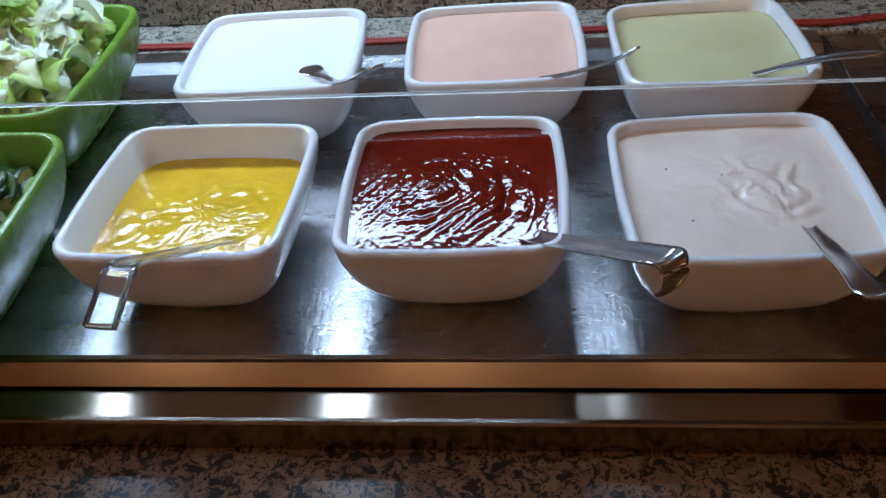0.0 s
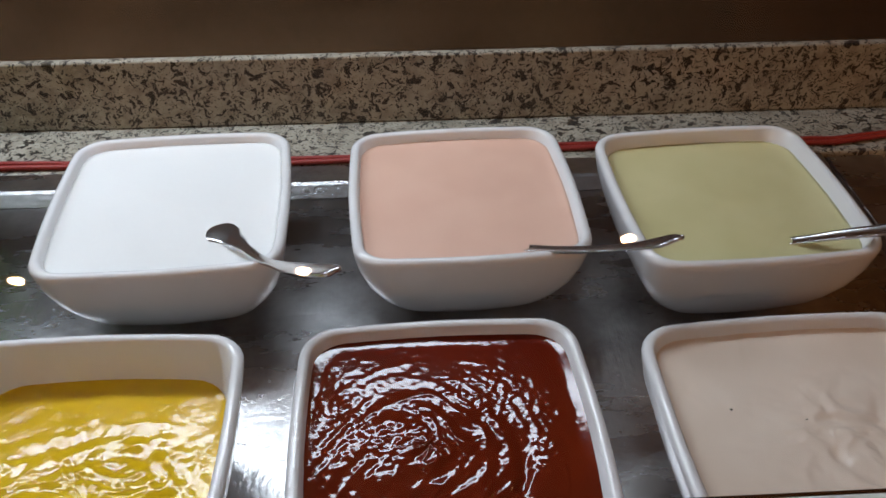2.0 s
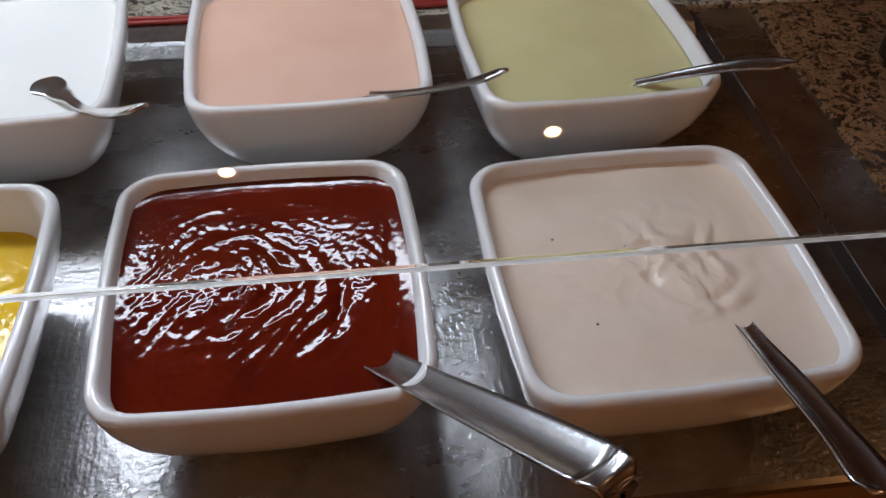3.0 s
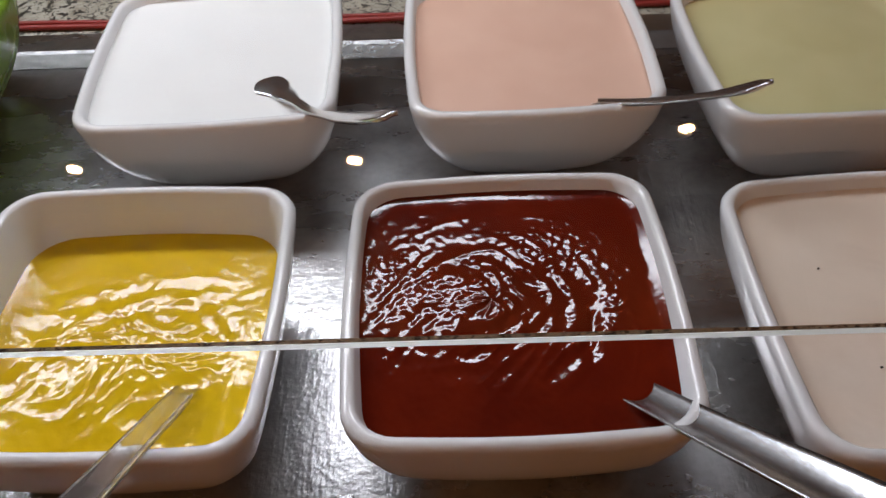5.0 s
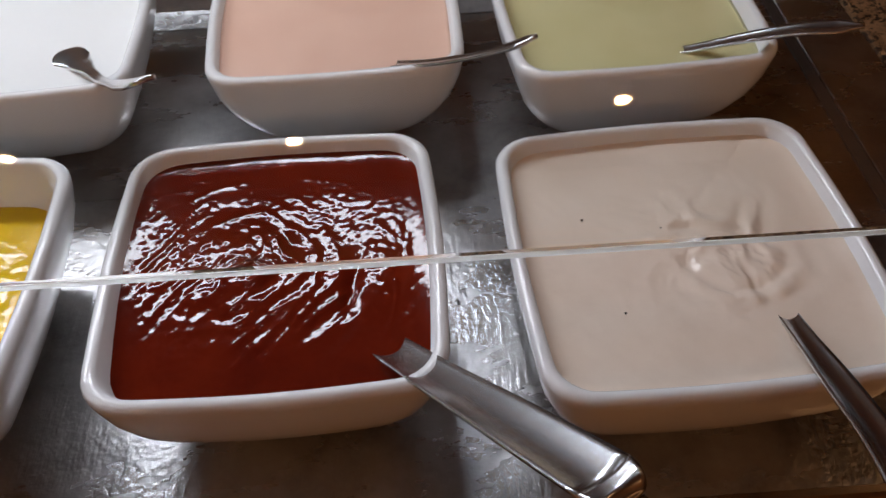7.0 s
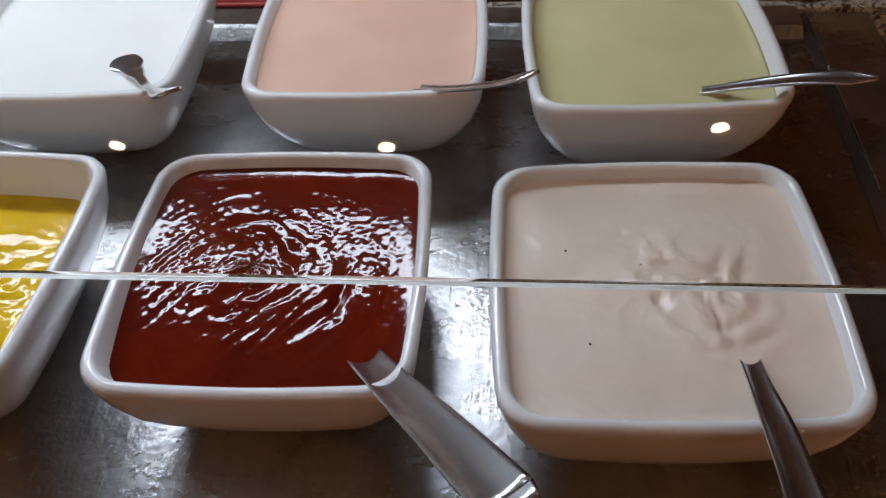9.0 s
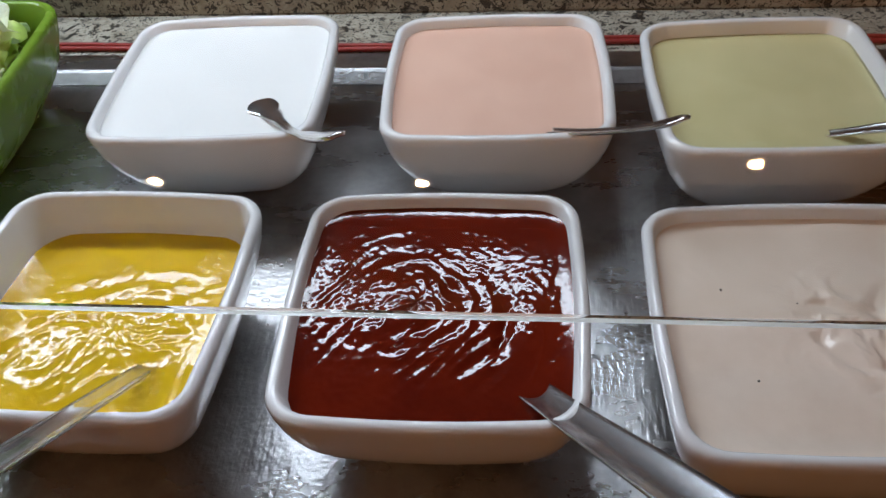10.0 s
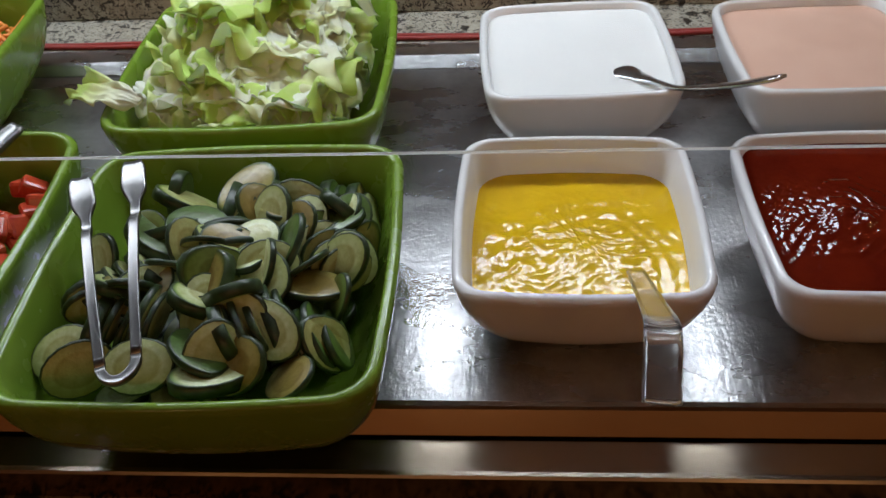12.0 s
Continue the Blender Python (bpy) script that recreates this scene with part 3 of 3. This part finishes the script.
TR_C = (-0.4915, -0.2939, 0.4327, 0.6461)
TR_L = (-0.5143, -0.3182, 0.6667, 0.8710)
TR_T = (-0.706, -0.512, 0.458, 0.668)
TR_O = (-0.822, -0.628, 0.690, 0.895)
tray(*TR_C, "lime green square tray full of sliced cucumber")
tray(*TR_L, "lime green square tray heaped with lettuce")
tray(*TR_T, "lime green square tray with red chopped tomato")
tray(*TR_O, "lime green square tray with grated carrot")


def inside(tr, m=0.012):
    return tr[0] + m, tr[1] - m, tr[2] + m, tr[3] - m


# ---- cucumber slices ----
RIND = material("cucumber_rind", (0.030, 0.060, 0.015), 0.35)
wire(RIND, ramp(RIND, noise_node(RIND, 120.0, 4.0), "Fac", [(0.35, (0.006, 0.018, 0.005)), (0.7, (0.030, 0.062, 0.014))]), "Color", pbsdf(RIND), "Base Color")
FLESH = material("cucumber_flesh", (0.50, 0.52, 0.26), 0.28)
tc_ = FLESH.node_tree.nodes.new("ShaderNodeTexCoord")
info = FLESH.node_tree.nodes.new("ShaderNodeObjectInfo")
gr_ = FLESH.node_tree.nodes.new("ShaderNodeTexGradient")
gr_.gradient_type = "SPHERICAL"
mp_ = FLESH.node_tree.nodes.new("ShaderNodeMapping")
mp_.inputs["Scale"].default_value = (47, 63, 1)
wire(FLESH, tc_, "Object", mp_, "Vector")
wire(FLESH, mp_, "Vector", gr_, "Vector")
rings_ = ramp(FLESH, gr_, "Fac", [(0.0, (0.04, 0.10, 0.02)), (0.05, (0.18, 0.30, 0.07)), (0.13, (0.56, 0.64, 0.34)), (0.38, (0.68, 0.74, 0.50)), (0.46, (0.50, 0.50, 0.24)), (0.75, (0.64, 0.66, 0.42)), (1.0, (0.52, 0.55, 0.30))])
# tan slices stand for warm front light, dark ones for shade and skin ends
tint = ramp(FLESH, info, "Random", [(0.0, (0.86, 0.86, 0.76)), (0.30, (0.66, 0.68, 0.48)), (0.46, (0.52, 0.41, 0.20)), (0.68, (0.42, 0.29, 0.13)), (0.76, (0.16, 0.26, 0.09)), (0.96, (0.11, 0.19, 0.07)), (1.0, (0.62, 0.48, 0.25))])
mul = FLESH.node_tree.nodes.new("ShaderNodeMix")
mul.data_type, mul.blend_type = "RGBA", "MULTIPLY"
mul.inputs[0].default_value = 1.0
FLESH.node_tree.links.new(rings_.outputs["Color"], mul.inputs[6])
FLESH.node_tree.links.new(tint.outputs["Color"], mul.inputs[7])
seeds = noise_node(FLESH, 330.0, 2.0)
mul2 = FLESH.node_tree.nodes.new("ShaderNodeMix")
mul2.data_type, mul2.blend_type = "RGBA", "MULTIPLY"
mul2.inputs[0].default_value = 0.6
FLESH.node_tree.links.new(mul.outputs[2], mul2.inputs[6])
FLESH.node_tree.links.new(ramp(FLESH, seeds, "Fac", [(0.4, grey(1.0)), (0.62, (0.74, 0.74, 0.55))]).outputs["Color"], mul2.inputs[7])
FLESH.node_tree.links.new(mul2.outputs[2], pbsdf(FLESH).inputs["Base Color"])
add_bump(FLESH, seeds, "Fac", 0.2, 0.001)


def slice_mesh(a, b, t):
    n = 18
    loops = [[(a * f * math.cos(2 * math.pi * k / n), b * f * math.sin(2 * math.pi * k / n), z) for k in range(n)] for f, z in ((0.93, -t / 2), (0.985, -t / 2 + 0.0004), (1.0, 0), (0.985, t / 2 - 0.0004), (0.93, t / 2))]
    v, f = loft(loops, True, True)
    me_ = mesh_from("slice", v, f, FLESH)
    me_.materials.append(RIND)
    idx = [1] * (4 * n) + [0, 0]
    me_.polygons.foreach_set("material_index", idx)
    return me_


SLICES = [slice_mesh(a, b, t) for a, b, t in ((0.0210, 0.0154, 0.0042), (0.0195, 0.0148, 0.0034), (0.0230, 0.0156, 0.0075), (0.0182, 0.0140, 0.0032))]
cucumber = thing("sliced_cucumber", None, "heap of sliced cucumber with dark green rind", "cucumber")
cx0, cx1, cy0, cy1 = inside(TR_C, 0.024)
rng = random.Random(4)


def heap(x, y, tr, floor, crown):
    u = 2 * (x - (tr[0] + tr[1]) / 2) / (tr[1] - tr[0])
    v = 2 * (y - (tr[2] + tr[3]) / 2) / (tr[3] - tr[2])
    return floor + (crown - floor) * max(0.0, 1 - 0.75 * abs(u) ** 2.2) * max(0.0, 1 - 0.75 * abs(v) ** 2.4)


def put_slice(x, y, z, m):
    o = new("slice", SLICES[rng.randrange(4)])
    o.parent = cucumber
    o.matrix_basis = Matrix.Translation((x, y, z)) @ m


for layer, count in ((0.866, 26), (0.874, 26)):
    for k in range(count):
        x, y = rng.uniform(cx0 + 0.022, cx1 - 0.022), rng.uniform(cy0 + 0.022, cy1 - 0.022)
        put_slice(x, y, layer, Euler((rng.uniform(-0.3, 0.3), rng.uniform(-0.3, 0.3), rng.uniform(0, 6.28))).to_matrix().to_4x4())
for k in range(11):
    x, y = rng.uniform(cx0 + 0.01, cx1 - 0.01), rng.uniform(cy0 + 0.008, cy1 - 0.008)
    yaw, lean = rng.uniform(0, 6.28), rng.uniform(1.0, 1.4)
    for q in range(rng.randint(3, 6)):
        xx, yy = x + math.cos(yaw) * q * 0.0080, y + math.sin(yaw) * q * 0.0080
        if not (cx0 < xx < cx1 and cy0 < yy < cy1):
            break
        z = heap(xx, yy + 0.012, TR_C, 0.872, 0.913) + rng.uniform(-0.002, 0.002)
        put_slice(xx, yy, z, Matrix.Rotation(yaw, 4, "Z") @ Matrix.Rotation(lean + rng.uniform(-0.1, 0.1), 4, "Y") @ Matrix.Rotation(rng.uniform(1.2, 1.9), 4, "Z"))
for k in range(60):
    x, y = rng.uniform(cx0 + 0.002, cx1 - 0.002), rng.uniform(cy0 + 0.004, cy1)
    z = heap(x, y + 0.008, TR_C, 0.880, 0.917) + rng.uniform(-0.002, 0.004)
    put_slice(x, y, z, Euler((rng.uniform(-0.7, 1.1), rng.uniform(-1.0, 1.0), rng.uniform(-1.2, 1.2))).to_matrix().to_4x4())

# ---- lettuce ----
LEAF = material("lettuce_leaf", (0.45, 0.55, 0.18), 0.35, 0.0, Specular_IOR_Level=0.35)
uvn = LEAF.node_tree.nodes.new("ShaderNodeTexCoord")
sep = LEAF.node_tree.nodes.new("ShaderNodeSeparateXYZ")
wire(LEAF, uvn, "Generated", sep, "Vector")
oi = LEAF.node_tree.nodes.new("ShaderNodeObjectInfo")
ad = LEAF.node_tree.nodes.new("ShaderNodeMath")
ad.operation = "MULTIPLY_ADD"
ad.inputs[1].default_value, ad.inputs[2].default_value = 0.62, -0.36
wire(LEAF, oi, "Random", ad, 0)
su = LEAF.node_tree.nodes.new("ShaderNodeMath")
su.operation = "ADD"
LEAF.node_tree.links.new(ad.outputs[0], su.inputs[0])
LEAF.node_tree.links.new(sep.outputs["Y"], su.inputs[1])
su2 = LEAF.node_tree.nodes.new("ShaderNodeMath")
su2.operation = "MULTIPLY_ADD"
su2.inputs[1].default_value = 0.35
ln = noise_node(LEAF, 45.0, 5.0)
wire(LEAF, ln, "Fac", su2, 0)
LEAF.node_tree.links.new(su.outputs[0], su2.inputs[2])
lc = ramp(LEAF, su2, "Value", [(0.42, (0.95, 0.97, 0.82)), (0.70, (0.93, 0.97, 0.62)), (0.92, (0.82, 0.92, 0.38)), (1.0, (0.60, 0.82, 0.18))])
wire(LEAF, lc, "Color", pbsdf(LEAF), "Base Color")
pbsdf(LEAF).inputs["Subsurface Weight"].default_value = 0.2
pbsdf(LEAF).inputs["Subsurface Radius"].default_value = (0.006, 0.006, 0.006)
pbsdf(LEAF).inputs["Subsurface Scale"].default_value = 1.0
through_light = LEAF.node_tree.nodes.new("ShaderNodeBsdfTranslucent")
wire(LEAF, lc, "Color", through_light, "Color")
both = LEAF.node_tree.nodes.new("ShaderNodeMixShader")
both.inputs[0].default_value = 0.2
LEAF.node_tree.links.new(pbsdf(LEAF).outputs[0], both.inputs[1])
LEAF.node_tree.links.new(through_light.outputs[0], both.inputs[2])
LEAF.node_tree.links.new(both.outputs[0], LEAF.node_tree.nodes["Material Output"].inputs["Surface"])
vein = noise_node(LEAF, 60.0, 3.0, 0.5, "Generated", (4.0, 0.5, 1.0))
add_bump(LEAF, vein, "Fac", 0.3, 0.003)
add_bump(LEAF, noise_node(LEAF, 140.0, 3.0), "Fac", 0.2, 0.0015)


def leaf_mesh(seed):
    r = random.Random(seed)
    nu, nv = 20, 24
    length, width = r.uniform(0.055, 0.085), r.uniform(0.030, 0.050)
    curl, cup = r.uniform(-1.5, 0.8), r.uniform(-0.8, 0.5)
    verts, faces = [], []
    for j in range(nv + 1):
        v = j / nv
        for i in range(nu + 1):
            u = -1 + 2 * i / nu
            w = width * (0.25 + 0.75 * math.sin(min(1.0, v * 1.15 + 0.08) * math.pi * 0.62)) * (1 + 0.12 * noise.noise(Vector((v * 6, seed, u))))
            a = curl * v
            x = u * w
            y = length * (math.sin(a) / curl if abs(curl) > 0.05 else v)
            z = length * ((1 - math.cos(a)) / curl if abs(curl) > 0.05 else 0) + cup * w * u * u * 0.5
            edge = abs(u) ** 2 + v ** 3
            z += 0.012 * edge * noise.noise(Vector((u * 2.6 + seed, v * 4.0, 1.0))) + 0.005 * noise.noise(Vector((u * 4 + seed, v * 6, 7.0)))
            z += 0.0038 * noise.noise(Vector((u * 5.5 + seed * 3, v * 7, 2.0)))
            z += 0.0035 * edge * math.sin((u * 2 + v * 4) * 3.2 + seed)
            x += 0.008 * edge * noise.noise(Vector((v * 5, u * 3 + seed, 3.0)))
            y += 0.007 * edge * noise.noise(Vector((u * 4 + seed, v * 4, 5.0)))
            verts.append((x, y, z))
    for j in range(nv):
        for i in range(nu):
            k = j * (nu + 1) + i
            faces.append((k, k + 1, k + nu + 2, k + nu + 1))
    m = len(verts)
    verts += [(x, y, z - 0.0006) for x, y, z in verts]
    faces += [tuple(q + m for q in reversed(f)) for f in faces]
    row = nu + 1
    border = [i for i in range(row)] + [j * row + nu for j in range(1, nv + 1)] + [nv * row + i for i in range(nu - 1, -1, -1)] + [j * row for j in range(nv - 1, 0, -1)]
    for a, b in zip(border, border[1:] + border[:1]):
        faces.append((b, a, a + m, b + m))
    me_ = mesh_from("leaf", verts, faces, LEAF)
    return me_


LEAVES = [leaf_mesh(k) for k in range(16)]
lettuce = thing("lettuce", None, "heap of torn pale green and white lettuce leaves", "lettuce")
lx0, lx1, ly0, ly1 = inside(TR_L, 0.045)
lx0, lx1 = lx0 + 0.006, lx1 - 0.014
for k in range(200):
    f = k / 200
    x, y = rng.uniform(lx0, lx1), rng.uniform(ly0, ly1)
    back = (y - ly0) / (ly1 - ly0)
    top = heap(x, y, TR_L, 0.912, 0.926 + 0.034 * back)
    z = 0.876 + (top - 0.876) * (0.25 + 0.75 * f) - 0.006
    o = new("leaf", LEAVES[rng.randrange(16)])
    o.parent = lettuce
    s_ = rng.uniform(0.70, 1.15)
    o.matrix_basis = Matrix.Translation((x, y, z)) @ Euler((rng.uniform(-0.05, 0.35), rng.uniform(-0.22, 0.22), 0)).to_matrix().to_4x4() @ Matrix.Rotation(rng.uniform(0, 6.28), 4, "Z") @ Matrix.Translation((0, -0.035 * s_, 0)) @ Matrix.Scale(s_, 4)
o = new("leaf", LEAVES[3])
o.parent = lettuce
o.matrix_basis = pose(-0.482, 0.690, 0.925, 10, -12, 68) @ Matrix.Diagonal((0.32, 0.95, 0.5, 1))

# ---- tomato and carrot at the edge ----
TOMATO = material("tomato_flesh", (0.50, 0.045, 0.02), 0.22)
wire(TOMATO, ramp(TOMATO, noise_node(TOMATO, 60.0, 4.0), "Fac", [(0.3, (0.36, 0.02, 0.012)), (0.7, (0.62, 0.09, 0.03))]), "Color", pbsdf(TOMATO), "Base Color")
CARROT = material("carrot", (0.72, 0.22, 0.03), 0.4)
tomato = thing("chopped_tomato", None, "heap of chopped red tomato", "tomato")
WEDGE = box_mesh("wedge", (-0.009, -0.007, -0.006), (0.009, 0.007, 0.006), TOMATO, 0.003)
tx0, tx1, ty0, ty1 = inside(TR_T, 0.022)
for k in range(150):
    x, y = rng.uniform(tx0, tx1), rng.uniform(ty0, ty1)
    o = new("wedge", WEDGE)
    o.parent = tomato
    o.matrix_basis = pose(x, y, 0.866 + (heap(x, y, TR_T, 0.878, 0.902) - 0.866) * (k / 150), rng.uniform(-40, 40), rng.uniform(-40, 40), rng.uniform(0, 360))
carrot = thing("grated_carrot", None, "heap of grated orange carrot", "carrot")
SHRED = mesh_from("shred", *tube(curve_points([(-0.014, 0, 0), (0, 0.002, 0.002), (0.014, -0.001, 0)], 4), 0.0021, 6), CARROT)
ox0, ox1, oy0, oy1 = inside(TR_O, 0.022)
for k in range(300):
    x, y = rng.uniform(ox0, ox1), rng.uniform(oy0, oy1)
    o = new("shred", SHRED)
    o.parent = carrot
    o.matrix_basis = pose(x, y, 0.868 + (heap(x, y, TR_O, 0.88, 0.918) - 0.868) * (k / 300) ** 0.45, rng.uniform(-30, 30), rng.uniform(-30, 30), rng.uniform(0, 360))

# ---- tongs in the cucumber ----
TONG_M = material("worn_tong_steel", (0.20, 0.195, 0.19), 0.30, 1.0)
add_bump(TONG_M, noise_node(TONG_M, 140.0, 3.0), "Fac", 0.08, 0.001)


def tongs(bend, arm_a, arm_b, label, gap=0.0085):
    ob = thing("tongs", None, label, "tongs")
    b = Vector(bend)
    side = (Vector(arm_b) - Vector(arm_a)).normalized()
    along = ((Vector(arm_a) + Vector(arm_b)) / 2 - b).normalized()
    for end, sg in ((arm_a, -1), (arm_b, 1)):
        s0 = b + side * gap * sg + along * 0.010
        e = Vector(end)
        p = curve_points([s0, s0.lerp(e, 0.3) + Vector((0, 0, 0.003)), s0.lerp(e, 0.62) + Vector((0, 0, 0.001)), s0.lerp(e, 0.72) + Vector((0, 0, -0.003)), s0.lerp(e, 0.86), e], 7)
        part("arm", mesh_from("arm", *strap(p, widths_along([(0, 0.0024), (0.55, 0.0025), (0.66, 0.0026), (0.78, 0.0068), (0.95, 0.0066), (1, 0.0045)], len(p)), 0.0030, 0.15), TONG_M), ob)
    p = [b + along * 0.010 + side * gap * math.cos(q) - along * gap * 1.25 * math.sin(q) for q in np.linspace(0, math.pi, 15)]
    part("spring_bend", mesh_from("spring_bend", *strap(p, [0.0024] * len(p), 0.0030, 0.1), TONG_M), ob)
    return ob


tongs((-0.411, 0.439, 0.930), (-0.476, 0.576, 0.945), (-0.449, 0.590, 0.946), "polished steel serving tongs lying open on the cucumber")
tongs((-0.605, 0.505, 0.918), (-0.536, 0.632, 0.946), (-0.560, 0.648, 0.942), "polished steel serving tongs lying on the tomato tray")

# ---- herb specks in the pink dressing, dark canister on the granite ----
for x, y in ((0.1095, 0.599), (0.1423, 0.591), (0.150, 0.587), (0.118, 0.545)):
    v, f = loft([[(0.0006 * math.cos(k) * q, 0.0005 * math.sin(k) * q, z) for k in (0.0, 1.2, 2.6, 3.9, 5.1)] for q, z in ((0.7, -0.0004), (1.2, 0.0002), (0.6, 0.0006))], True, True)
    thing("herb_speck", mesh_from("herb_speck", v, f, SPECK), "tiny dark herb speck on the pink dressing", "herb", "specks in the dressing", at=pose(x, y, RIM - 0.0062))
v, f = loft([ring(0.05 - i, 0.04 - i, 0.02, z, 5) for i, z in ((0.004, 0), (0.0, 0.004), (0.0, 0.10), (0.004, 0.108), (0.012, 0.11))], True, True)
thing("black_canister", mesh_from("black_canister", v, f, BLACK), "black plastic canister standing on the brown granite", "canister", at=pose(0.455, 0.80, STEEL + 0.0042, 0, 0, 15))
